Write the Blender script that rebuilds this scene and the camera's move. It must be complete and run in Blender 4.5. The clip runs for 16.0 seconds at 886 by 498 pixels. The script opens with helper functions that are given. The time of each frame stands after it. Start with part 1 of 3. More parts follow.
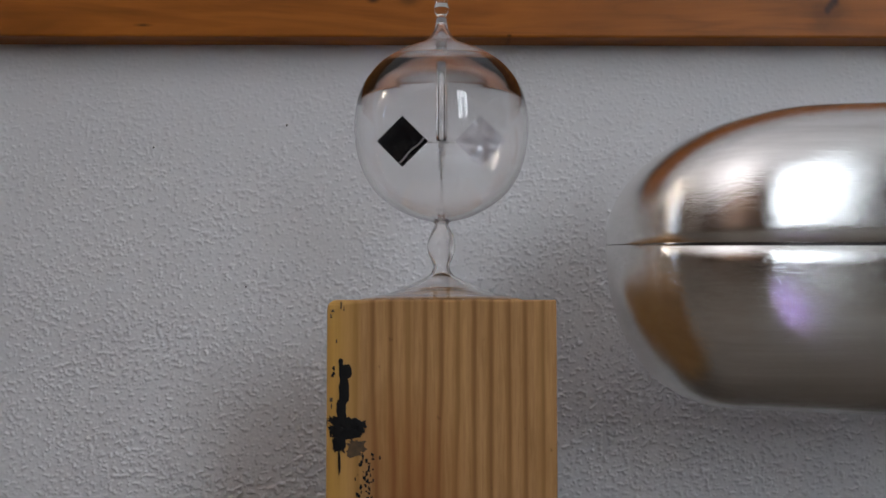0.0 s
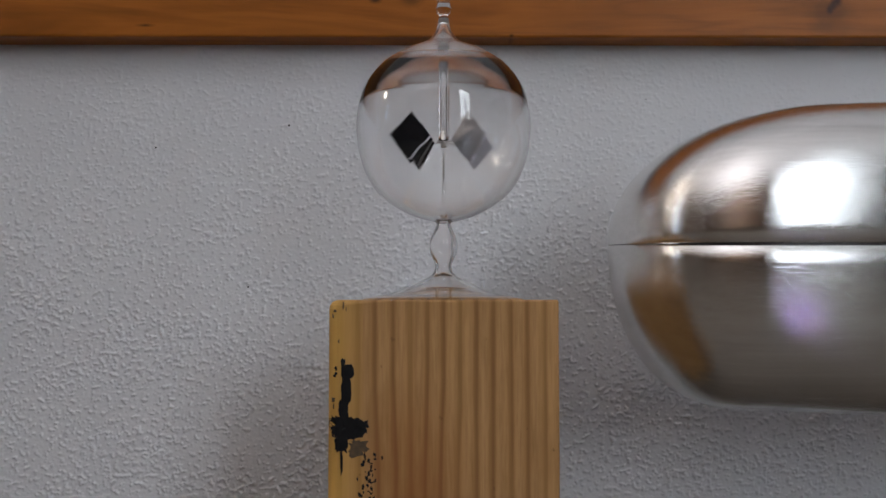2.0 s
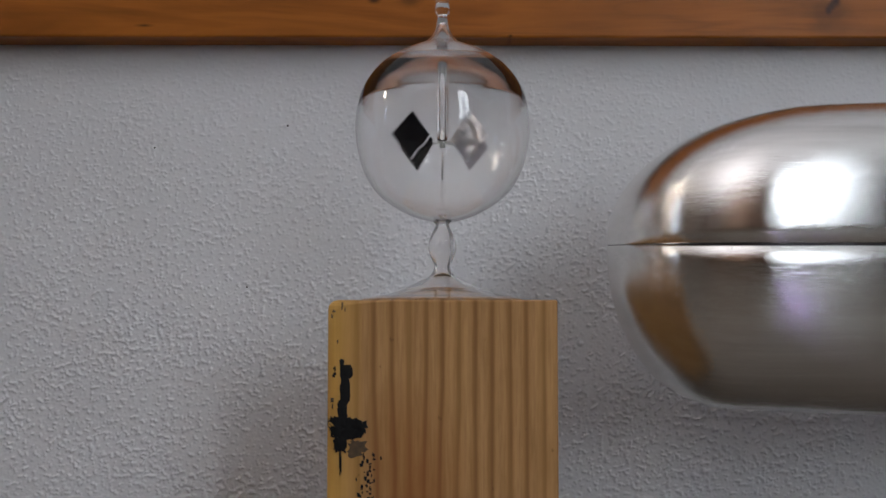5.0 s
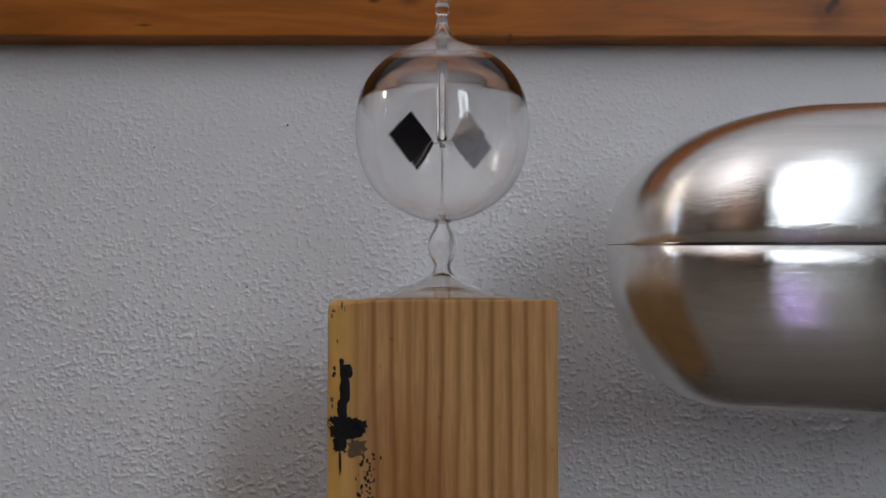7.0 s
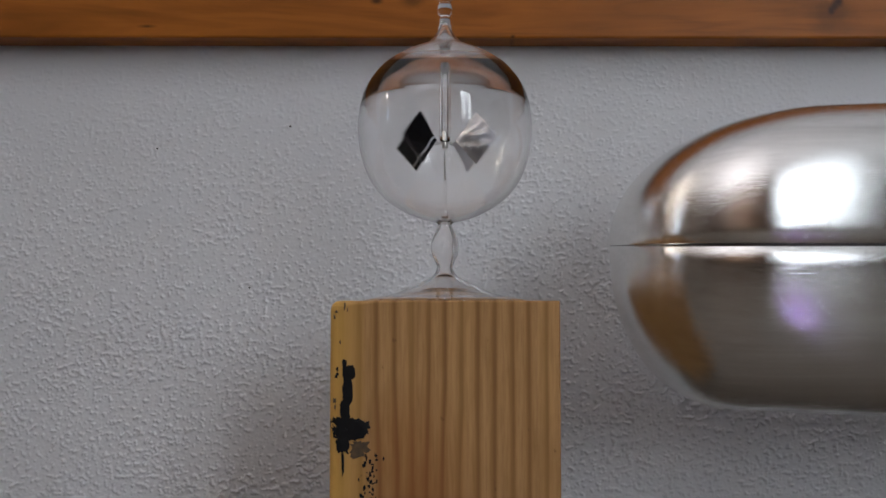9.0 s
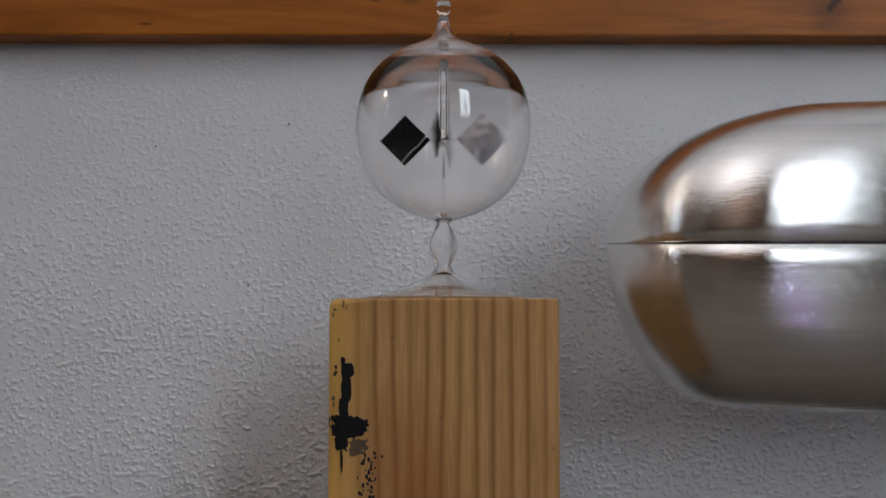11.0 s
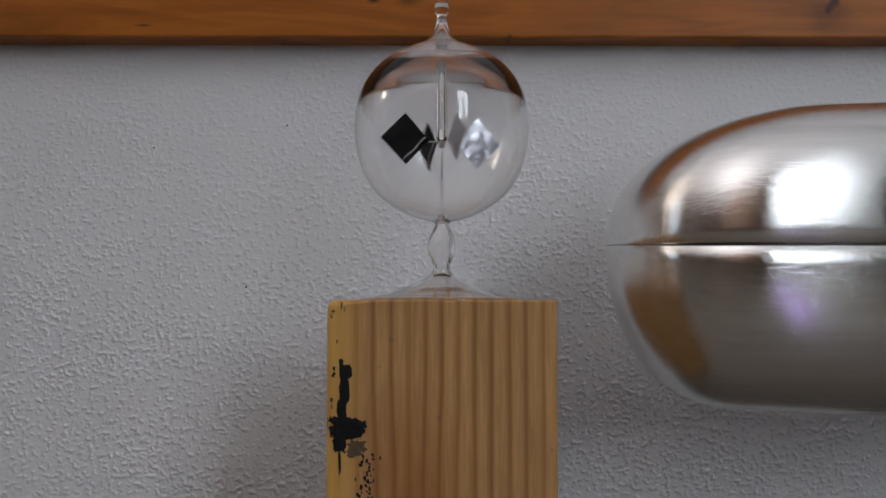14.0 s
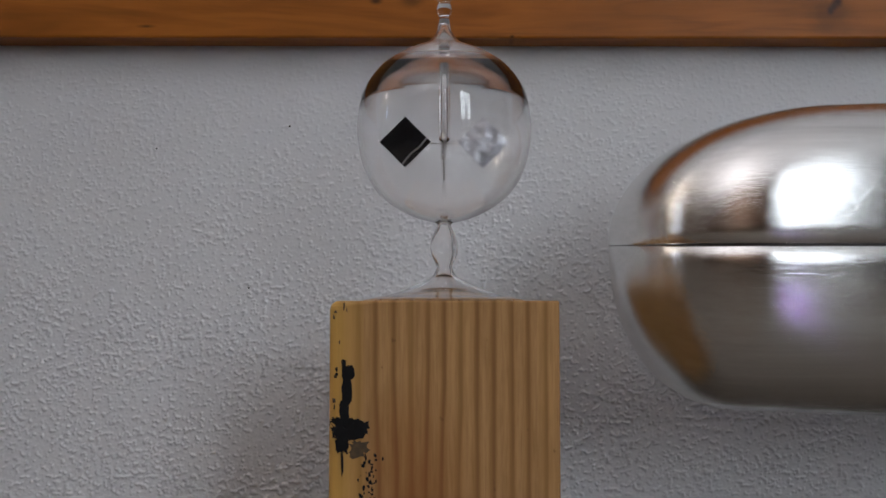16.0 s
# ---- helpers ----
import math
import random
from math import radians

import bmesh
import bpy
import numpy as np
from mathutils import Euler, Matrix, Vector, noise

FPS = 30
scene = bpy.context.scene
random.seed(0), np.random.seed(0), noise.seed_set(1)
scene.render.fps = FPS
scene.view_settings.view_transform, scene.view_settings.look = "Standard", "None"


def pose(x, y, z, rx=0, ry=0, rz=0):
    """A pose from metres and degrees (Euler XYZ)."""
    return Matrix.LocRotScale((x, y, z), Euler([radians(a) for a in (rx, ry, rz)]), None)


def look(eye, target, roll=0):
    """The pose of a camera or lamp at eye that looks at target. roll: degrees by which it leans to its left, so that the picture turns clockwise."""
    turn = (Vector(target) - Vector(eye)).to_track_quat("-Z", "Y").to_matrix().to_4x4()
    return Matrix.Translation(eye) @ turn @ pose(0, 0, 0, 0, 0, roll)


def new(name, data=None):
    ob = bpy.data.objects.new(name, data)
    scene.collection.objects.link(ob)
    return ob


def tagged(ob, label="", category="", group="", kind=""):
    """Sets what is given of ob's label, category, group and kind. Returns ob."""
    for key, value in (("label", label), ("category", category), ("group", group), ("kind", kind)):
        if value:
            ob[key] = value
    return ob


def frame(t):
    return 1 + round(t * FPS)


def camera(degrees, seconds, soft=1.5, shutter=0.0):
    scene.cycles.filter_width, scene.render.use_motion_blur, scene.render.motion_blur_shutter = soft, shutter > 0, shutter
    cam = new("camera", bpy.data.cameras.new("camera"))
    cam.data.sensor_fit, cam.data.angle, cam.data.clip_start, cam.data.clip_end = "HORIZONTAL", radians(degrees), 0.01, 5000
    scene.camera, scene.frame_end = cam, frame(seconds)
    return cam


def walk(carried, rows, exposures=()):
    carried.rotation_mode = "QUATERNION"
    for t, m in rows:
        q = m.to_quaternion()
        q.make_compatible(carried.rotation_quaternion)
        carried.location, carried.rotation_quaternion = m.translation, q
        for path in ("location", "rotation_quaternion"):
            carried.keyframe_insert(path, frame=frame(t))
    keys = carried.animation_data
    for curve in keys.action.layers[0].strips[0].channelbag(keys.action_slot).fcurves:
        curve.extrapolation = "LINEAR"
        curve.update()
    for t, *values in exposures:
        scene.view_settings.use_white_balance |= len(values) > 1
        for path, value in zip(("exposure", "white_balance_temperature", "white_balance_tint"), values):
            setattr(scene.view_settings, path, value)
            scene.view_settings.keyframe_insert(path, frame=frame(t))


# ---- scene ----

# ---- camera and its walk: a phone on a shaky stand, turning by a hair ----
cam = camera(48.27, 16.0, soft=1.6, shutter=0.6)
EYE = Vector((0.0, -0.4295, -0.002))
FOCAL = 1750.0
PITCH = math.degrees(math.atan(99.0 / FOCAL))
SWAY = [(0.0, 0.0, 0.0), (0.5, 0.0, 0.0), (1.0, 0.5, 0.0), (1.5, 2.4, 0.0), (2.0, 3.8, 0.0), (2.5, 5.4, 0.15), (3.0, 5.9, 0.6), (3.5, 4.9, 1.5), (4.0, 3.8, 1.5), (6.5, 0.15, -1.5),
        (7.0, 1.4, -0.2), (7.5, 2.9, 0.0), (8.0, 4.7, 0.4), (8.5, 6.2, 1.5), (9.0, 6.2, 1.5), (11.5, 3.4, -2.8), (12.0, 3.1, -1.6), (12.5, 1.8, -1.4), (13.0, 0.9, -0.3), (13.5, 0.6, 0.0),
        (14.0, 0.6, 0.3), (14.5, 0.5, 1.2), (15.0, 2.0, 1.8), (15.5, 4.0, 2.9), (16.0, 5.0, 1.6)]
walk(cam, [(t, Matrix.Translation(EYE) @ pose(0, 0, 0, 90 + PITCH + math.degrees(dy / FOCAL), 0, math.degrees(dx / FOCAL))
           ) for t, dx, dy in SWAY], exposures=[(0.0, -0.03), (4.0, -0.03), (8.5, -0.06), (13.0, -0.09), (16.0, -0.1)])

# ---- light ----
world = bpy.data.worlds.new("sky")
scene.world = world
world.use_nodes = True
wn = world.node_tree.nodes
sky = wn.new("ShaderNodeTexSky")
sky.sky_type, sky.sun_disc, sky.sun_elevation, sky.sun_rotation = "NISHITA", False, radians(35), radians(200)
wn["Background"].inputs["Strength"].default_value = 0.1
world.node_tree.links.new(sky.outputs[0], wn["Background"].inputs["Color"])


def area(name, m, sx, sy, power, colour):
    d = bpy.data.lights.new(name, "AREA")
    d.shape, d.size, d.size_y, d.energy, d.color = "RECTANGLE", sx, sy, power, colour
    ob = new(name, d)
    ob.matrix_world = m
    return ob


WIN = (1.03, -1.9, 0.79)             # centre of the window behind the camera
SIDE = (-2.2, -0.48, 0.62)           # centre of the window in the west wall
area("window_daylight", look((WIN[0], WIN[1] - 0.06, WIN[2]), (WIN[0] - 0.1, 0.0, WIN[2] - 0.3)), 0.58, 1.2, 16.5, (0.84, 0.92, 1.0))
area("side_daylight", look((SIDE[0] - 0.06, SIDE[1], SIDE[2]), (0.0, SIDE[1] + 0.5, SIDE[2] - 0.2)), 0.07, 0.6, 0.6, (0.62, 0.78, 1.0))

UP = (-0.6, -1.5)                  # added tall lamp, never in view; its bulb shines up at the ceiling
area("ceiling_bounce_fill", look((UP[0], UP[1], 0.31), (UP[0], UP[1], 2.0)), 0.2, 0.2, 42.5, (0.96, 0.935, 0.98))


# ---- materials ----
def material(name, colour, rough=0.6, metal=0.0):
    m = bpy.data.materials.new(name)
    m.use_nodes = True
    b = m.node_tree.nodes["Principled BSDF"]
    b.inputs["Base Color"].default_value = (*colour, 1)
    b.inputs["Roughness"].default_value = rough
    b.inputs["Metallic"].default_value = metal
    return m, m.node_tree.nodes, m.node_tree.links, b


def put(nodes, kind, **values):
    n = nodes.new(kind)
    for k, v in values.items():
        n.inputs[k].default_value = v
    return n


def coords(nodes, links, scale=(1, 1, 1), space="Object", turn=(0, 0, 0)):
    tc = nodes.new("ShaderNodeTexCoord")
    mp = nodes.new("ShaderNodeMapping")
    mp.inputs["Scale"].default_value = scale
    mp.inputs["Rotation"].default_value = turn
    links.new(tc.outputs[space], mp.inputs["Vector"])
    return mp.outputs[0]


def noise_tex(nodes, links, vec, scale, detail=4.0, rough=0.55, distortion=0.0):
    n = put(nodes, "ShaderNodeTexNoise", Scale=scale, Detail=detail, Roughness=rough, Distortion=distortion)
    links.new(vec, n.inputs["Vector"])
    return n.outputs["Fac"]


def ramp(nodes, links, fac, stops):
    r = nodes.new("ShaderNodeValToRGB")
    e = r.color_ramp.elements
    while len(e) < len(stops):
        e.new(0.5)
    for el, (p, c) in zip(e, stops):
        el.position, el.color = p, (*c, 1)
    links.new(fac, r.inputs["Fac"])
    return r.outputs["Color"]


def mix(nodes, links, fac, a, b, blend="MIX"):
    m = nodes.new("ShaderNodeMix")
    m.data_type, m.blend_type = "RGBA", blend
    for sock, v in ((m.inputs[0], fac), (m.inputs[6], a), (m.inputs[7], b)):
        if isinstance(v, (int, float)):
            sock.default_value = v
        elif isinstance(v, tuple):
            sock.default_value = (*v, 1)
        else:
            links.new(v, sock)
    return m.outputs[2]


def calc(nodes, links, op, a, b=0.0):
    m = nodes.new("ShaderNodeMath")
    m.operation = op
    for sock, v in ((m.inputs[0], a), (m.inputs[1], b)):
        if isinstance(v, (int, float)):
            sock.default_value = v
        else:
            links.new(v, sock)
    return m.outputs[0]


def bump(nodes, links, b, height, strength, distance):
    n = put(nodes, "ShaderNodeBump", Strength=strength, Distance=distance)
    links.new(height, n.inputs["Height"])
    links.new(n.outputs[0], b.inputs["Normal"])


def wall_paint():
    m, n, l, b = material("textured_wall_paint", (0.6, 0.6, 0.62), 0.62)
    v = coords(n, l)
    l.new(mix(n, l, noise_tex(n, l, v, 9.0, 3), (0.562, 0.568, 0.59), (0.617, 0.622, 0.638)), b.inputs["Base Color"])
    bump(n, l, b, noise_tex(n, l, v, 900.0, 3), 0.12, 0.0006)
    return m


def plain_paint(name, colour, rough=0.7):
    m, n, l, b = material(name, colour, rough)
    v = coords(n, l)
    dark = tuple(c * 0.93 for c in colour)
    l.new(mix(n, l, noise_tex(n, l, v, 5.0, 5), dark, colour), b.inputs["Base Color"])
    bump(n, l, b, noise_tex(n, l, v, 160.0, 3), 0.1, 0.001)
    return m


def board_wood(name, light, dark, knots=(), rough=0.45):
    """Flat-sawn board with grain along x; knots: (x, z, size, strength, length against height)."""
    m, n, l, b = material(name, light, rough)
    v = coords(n, l, (1.6, 14, 14))
    broad = noise_tex(n, l, v, 3.2, 4, 0.5, 0.6)
    fine = noise_tex(n, l, coords(n, l, (5, 160, 160)), 3.0, 5, 0.6)
    b.inputs["Specular IOR Level"].default_value = 0.2
    col = ramp(n, l, broad, [(0.3, dark), (0.45, light), (0.56, tuple(c * 0.7 for c in light)), (0.64, light), (0.75, tuple(c * 0.8 for c in light))])
    col = mix(n, l, calc(n, l, "MULTIPLY", fine, 0.32), col, tuple(c * 0.45 for c in dark))
    sep = n.new("ShaderNodeSeparateXYZ")
    l.new(coords(n, l), sep.inputs[0])
    wob = calc(n, l, "MULTIPLY", calc(n, l, "SUBTRACT", noise_tex(n, l, coords(n, l), 70.0, 3), 0.5), 0.9)
    for kx, kz, size, force, long_ in knots:
        dx = calc(n, l, "DIVIDE", calc(n, l, "SUBTRACT", sep.outputs[0], kx), size * long_)
        dz = calc(n, l, "DIVIDE", calc(n, l, "SUBTRACT", sep.outputs[2], kz), size)
        r = calc(n, l, "SQRT", calc(n, l, "ADD", calc(n, l, "MULTIPLY", dx, dx), calc(n, l, "MULTIPLY", dz, dz)))
        r = calc(n, l, "ADD", r, wob)
        f = ramp(n, l, r, [(0.0, (force,) * 3), (0.35, (force * 0.8,) * 3), (0.6, (force * 0.4,) * 3), (1.0, (0.0,) * 3)])
        col = mix(n, l, f, col, tuple(c * 0.22 for c in dark))
    l.new(col, b.inputs["Base Color"])
    bump(n, l, b, fine, 0.12, 0.0006)
    return m


def post_wood():
    """Rift-sawn pine: upright rings about 6 mm apart, a paler yellow band at one edge, a reddish knot low down."""
    m, n, l, b = material("weathered_pine_post", (0.4, 0.24, 0.1), 0.6)
    b.inputs["Specular IOR Level"].default_value = 0.2
    flat = coords(n, l)
    sep = n.new("ShaderNodeSeparateXYZ")
    l.new(flat, sep.inputs[0])
    x, z = sep.outputs[0], sep.outputs[2]
    # the rings bend round the knot
    sway_ = calc(n, l, "MULTIPLY", calc(n, l, "SUBTRACT", noise_tex(n, l, coords(n, l, (22, 22, 4)), 1.0, 3), 0.5), 0.0034)
    dx = calc(n, l, "SUBTRACT", x, -0.012)
    dz = calc(n, l, "MULTIPLY", calc(n, l, "SUBTRACT", z, 0.088), 0.55)
    kr = calc(n, l, "SQRT", calc(n, l, "ADD", calc(n, l, "MULTIPLY", dx, dx), calc(n, l, "MULTIPLY", dz, dz)))
    knot = ramp(n, l, calc(n, l, "MULTIPLY", kr, 40.0), [(0.0, (1.0,) * 3), (0.3, (0.7,) * 3), (1.0, (0.0,) * 3)])
    bend = calc(n, l, "MULTIPLY", calc(n, l, "MULTIPLY", knot, dx), 0.22)
    u = calc(n, l, "ADD", calc(n, l, "ADD", x, sway_), bend)
    uneven = calc(n, l, "MULTIPLY", calc(n, l, "SUBTRACT", noise_tex(n, l, coords(n, l, (95, 0, 2)), 1.0, 2), 0.5), 0.0016)
    u = calc(n, l, "ADD", u, uneven)
    ring = calc(n, l, "FRACT", calc(n, l, "MULTIPLY", u, 1 / 0.0066))
    col = ramp(n, l, ring, [(0.0, (0.235, 0.118, 0.042)), (0.14, (0.41, 0.225, 0.088)), (0.4, (0.455, 0.257, 0.106)),
                            (0.7, (0.42, 0.23, 0.09)), (0.9, (0.26, 0.132, 0.046)), (1.0, (0.235, 0.118, 0.042))])
    fine = noise_tex(n, l, coords(n, l, (700, 700, 40)), 1.0, 5, 0.7)
    streak = noise_tex(n, l, coords(n, l, (210, 210, 4)), 1.0, 3, 0.6)
    blotch = noise_tex(n, l, coords(n, l, (40, 40, 22)), 1.0, 4, 0.6)
    col = mix(n, l, ramp(n, l, fine, [(0.4, (0,) * 3), (0.75, (0.6,) * 3)]), col, (0.2, 0.095, 0.03))
    col = mix(n, l, ramp(n, l, streak, [(0.45, (0,) * 3), (0.7, (0.3,) * 3)]), col, (0.55, 0.32, 0.12))
    col = mix(n, l, ramp(n, l, blotch, [(0.5, (0,) * 3), (0.75, (0.5,) * 3)]), col, (0.27, 0.14, 0.05))
    warm = calc(n, l, "MULTIPLY", knot, calc(n, l, "ADD", blotch, 0.3))
    col = mix(n, l, warm, col, (0.24, 0.085, 0.02))
    # paler, yellower colour towards the left edge
    edge_band = ramp(n, l, calc(n, l, "MULTIPLY", calc(n, l, "ADD", u, 0.0445), 68.0), [(0.2, (1.0,) * 3), (0.55, (0.6,) * 3), (1.0, (0.0,) * 3)])
    col = mix(n, l, calc(n, l, "MULTIPLY", edge_band, calc(n, l, "ADD", streak, 0.35)), col, mix(n, l, blotch, (0.36, 0.18, 0.04), (0.66, 0.4, 0.1)))
    specks = ramp(n, l, noise_tex(n, l, coords(n, l, (300, 300, 190)), 1.0, 2), [(0.73, (0,) * 3), (0.78, (0.5,) * 3)])
    col = mix(n, l, specks, col, (0.12, 0.06, 0.02))
    l.new(col, b.inputs["Base Color"])
    bump(n, l, b, calc(n, l, "ADD", fine, calc(n, l, "MULTIPLY", ring, 0.15)), 0.3, 0.0004)
    return m


def brushed_steel():
    """Sheet steel brushed along x: fine long scratches, gloss spread across them."""
    m, n, l, b = material("brushed_stainless_steel", (0.66, 0.645, 0.62), 0.3, 1.0)
    fine = noise_tex(n, l, coords(n, l, (7, 220, 620)), 1.0, 4, 0.7)
    hair = noise_tex(n, l, coords(n, l, (12, 900, 2600)), 1.0, 3, 0.6)
    coarse = noise_tex(n, l, coords(n, l, (1.5, 50, 110)), 1.0, 3, 0.6)
    l.new(calc(n, l, "ADD", calc(n, l, "MULTIPLY", fine, 0.05), calc(n, l, "ADD", calc(n, l, "MULTIPLY", coarse, 0.04), 0.085)), b.inputs["Roughness"])
    bump(n, l, b, calc(n, l, "ADD", hair, calc(n, l, "MULTIPLY", fine, 0.3)), 0.65, 0.00016)
    both = calc(n, l, "MULTIPLY", calc(n, l, "ADD", fine, coarse), 0.5)
    l.new(ramp(n, l, both, [(0.3, (0.66, 0.645, 0.625)), (0.7, (0.86, 0.845, 0.82))]), b.inputs["Base Color"])
    b.inputs["Anisotropic"].default_value = 0.98
    b.inputs["Anisotropic Rotation"].default_value = 0.25
    tan = n.new("ShaderNodeTangent")
    tan.direction_type, tan.axis = "RADIAL", "Z"
    l.new(tan.outputs[0], b.inputs["Tangent"])
    return m


def glass(name, tint=(1, 1, 1), ior=1.47, rough=0.0):
    m, n, l, b = material(name, tint, rough)
    b.inputs["Transmission Weight"].default_value = 1.0
    b.inputs["IOR"].default_value = ior
    return m


def soot():
    m, n, l, b = material("black_soot_coating", (0.003, 0.003, 0.004), 0.6)
    b.inputs["Specular IOR Level"].default_value = 0.05
    v = coords(n, l)
    l.new(mix(n, l, noise_tex(n, l, v, 260.0, 4), (0.002, 0.002, 0.003), (0.006, 0.006, 0.008)), b.inputs["Base Color"])
    bump(n, l, b, noise_tex(n, l, v, 500.0, 3), 0.3, 0.0004)
    return m


def mica():
    m, n, l, b = material("crinkled_silver_mica", (0.78, 0.78, 0.8), 0.36, 1.0)
    v = coords(n, l)
    l.new(mix(n, l, noise_tex(n, l, v, 300.0, 4), (0.4, 0.4, 0.44), (0.62, 0.62, 0.66)), b.inputs["Base Color"])
    bump(n, l, b, noise_tex(n, l, v, 230.0, 3, 0.6, 1.5), 0.03, 0.0012)
    return m


def glow(name, colour, strength):
    m, n, l, b = material(name, colour, 0.4)
    b.inputs["Emission Color"].default_value = (*colour, 1)
    b.inputs["Emission Strength"].default_value = strength
    return m


WALL = wall_paint()
PAINT = plain_paint("brown_room_paint", (0.15, 0.115, 0.09))
PANELLING = board_wood("brown_wall_boards", (0.11, 0.07, 0.045), (0.07, 0.043, 0.027))
CEIL = plain_paint("white_ceiling_paint", (0.78, 0.78, 0.78))
TRIM = board_wood("stained_pine_trim", (0.37, 0.115, 0.012), (0.18, 0.05, 0.004),
                  [(0.212, 0.013, 0.014, 0.5, 1.2), (0.2115, 0.0152, 0.0034, 1.0, 0.7), (0.2132, 0.0178, 0.0038, 1.0, 0.7), (0.2155, 0.0205, 0.004, 1.0, 0.8),
                   (-0.019, 0.0205, 0.005, 0.6, 1.8), (-0.0385, 0.0205, 0.0024, 1.0, 2.0), (-0.165, 0.0062, 0.0014, 0.9, 5.0), (0.0365, 0.0008, 0.0014, 0.9, 1.5)])
TABLE = plain_paint("brown_laminate", (0.12, 0.1, 0.08), 0.5)
FLOOR = board_wood("brown_floor_boards", (0.17, 0.09, 0.045), (0.1, 0.05, 0.025))
POST = post_wood()
STEEL = brushed_steel()
GLASS = glass("clear_blown_glass")
HAZE = glass("hazy_drawn_glass", (1, 1, 1), 1.47, 0.16)
INNER = glass("slightly_rippled_inner_glass", (1, 1, 1), 1.47, 0.15)
PANE = glass("window_glass", (1, 1, 1), 1.45)
SOOT, MICA = soot(), mica()
PAINT_BLACK, _n, _l, _b = material("dried_black_paint", (0.007, 0.007, 0.008), 0.5)
_b.inputs["Specular IOR Level"].default_value = 0.15
bump(_n, _l, _b, noise_tex(_n, _l, coords(_n, _l), 700.0, 3), 0.4, 0.0005)
SMUDGE, _n, _l, _b = material("thin_black_smudge", (0.06, 0.045, 0.03), 0.7)
l_ = mix(_n, _l, noise_tex(_n, _l, coords(_n, _l), 500.0, 3), (0.02, 0.016, 0.012), (0.13, 0.075, 0.03))
_l.new(l_, _b.inputs["Base Color"])
SEAM, _n, _l, _b = material("dark_seam_gasket", (0.03, 0.024, 0.024), 0.5)
WIRE, _n, _l, _b = material("thin_steel_wire", (0.55, 0.54, 0.52), 0.3, 1.0)
WHITE, _n, _l, _b = material("white_window_frame", (0.75, 0.75, 0.74), 0.4)
GLOBE = glow("lit_opal_glass", (1.0, 0.9, 0.77), 60.0)
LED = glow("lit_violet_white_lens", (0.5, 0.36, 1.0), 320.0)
DARKMETAL, _n, _l, _b = material("black_anodised_metal", (0.02, 0.02, 0.022), 0.4, 0.6)


# ---- mesh helpers ----
def part(name, bm, mat, parent=None, label=""):
    me = bpy.data.meshes.new(name)
    bm.to_mesh(me)
    bm.free()
    for m in (mat if isinstance(mat, (list, tuple)) else [mat]):
        me.materials.append(m)
    ob = new(name, me)
    if parent:
        ob.parent = parent
    if label:
        ob["label"] = label
    return ob


def smooth(ob):
    ob.data.polygons.foreach_set("use_smooth", [True] * len(ob.data.polygons))
    return ob


def add_box(bm, x0, x1, y0, y1, z0, z1, bevel=0.0, seg=2):
    v = bmesh.ops.create_cube(bm, size=1.0)["verts"]
    bmesh.ops.transform(bm, verts=v, matrix=Matrix.LocRotScale(((x0 + x1) / 2, (y0 + y1) / 2, (z0 + z1) / 2), None, (x1 - x0, y1 - y0, z1 - z0)))
    if bevel:
        bmesh.ops.bevel(bm, geom=list({e for p in v for e in p.link_edges}), offset=bevel, segments=seg, affect="EDGES", profile=0.5)


def box(*a, **k):
    bm = bmesh.new()
    add_box(bm, *a, **k)
    return bm


def lathe(profile, seg=64, closed=False):
    """A turned body about z from (radius, height) pairs; radius 0 closes an end."""
    bm = bmesh.new()
    rings = []
    for r, z in profile:
        if r <= 1e-7:
            rings.append([bm.verts.new((0, 0, z))])
        else:
            rings.append([bm.verts.new((r * math.cos(2 * math.pi * i / seg), r * math.sin(2 * math.pi * i / seg), z)) for i in range(seg)])
    pairs = list(zip(rings, rings[1:])) + ([(rings[-1], rings[0])] if closed else [])
    for a, b in pairs:
        for i in range(seg):
            j = (i + 1) % seg
            if len(a) == 1 and len(b) == 1:
                continue
            if len(a) == 1:
                bm.faces.new((a[0], b[j], b[i]))
            elif len(b) == 1:
                bm.faces.new((a[i], a[j], b[0]))
            else:
                bm.faces.new((a[i], a[j], b[j], b[i]))
    bmesh.ops.recalc_face_normals(bm, faces=bm.faces)
    return bm


def spline(points, n):
    """Catmull-Rom through (r, z) pairs."""
    p = [Vector(q) for q in points]
    out = []
    for i in range(len(p) - 1):
        a, b, c, d = p[max(i - 1, 0)], p[i], p[i + 1], p[min(i + 2, len(p) - 1)]
        for k in range(n):
            t = k / n
            q = 0.5 * (2 * b + (c - a) * t + (2 * a - 5 * b + 4 * c - d) * t * t + (3 * b - a - 3 * c + d) * t ** 3)
            out.append((max(q.x, 0.0), q.y))
    out.append(tuple(p[-1]))
    return out


# ---- the room ----
X0, X1, Y0, Y1, Z0, Z1 = -2.2, 3.0, -1.9, 0.125, -0.93, 1.5


def ease(t):
    t = min(max(t, 0.0), 1.0)
    return t * t * (3 - 2 * t)


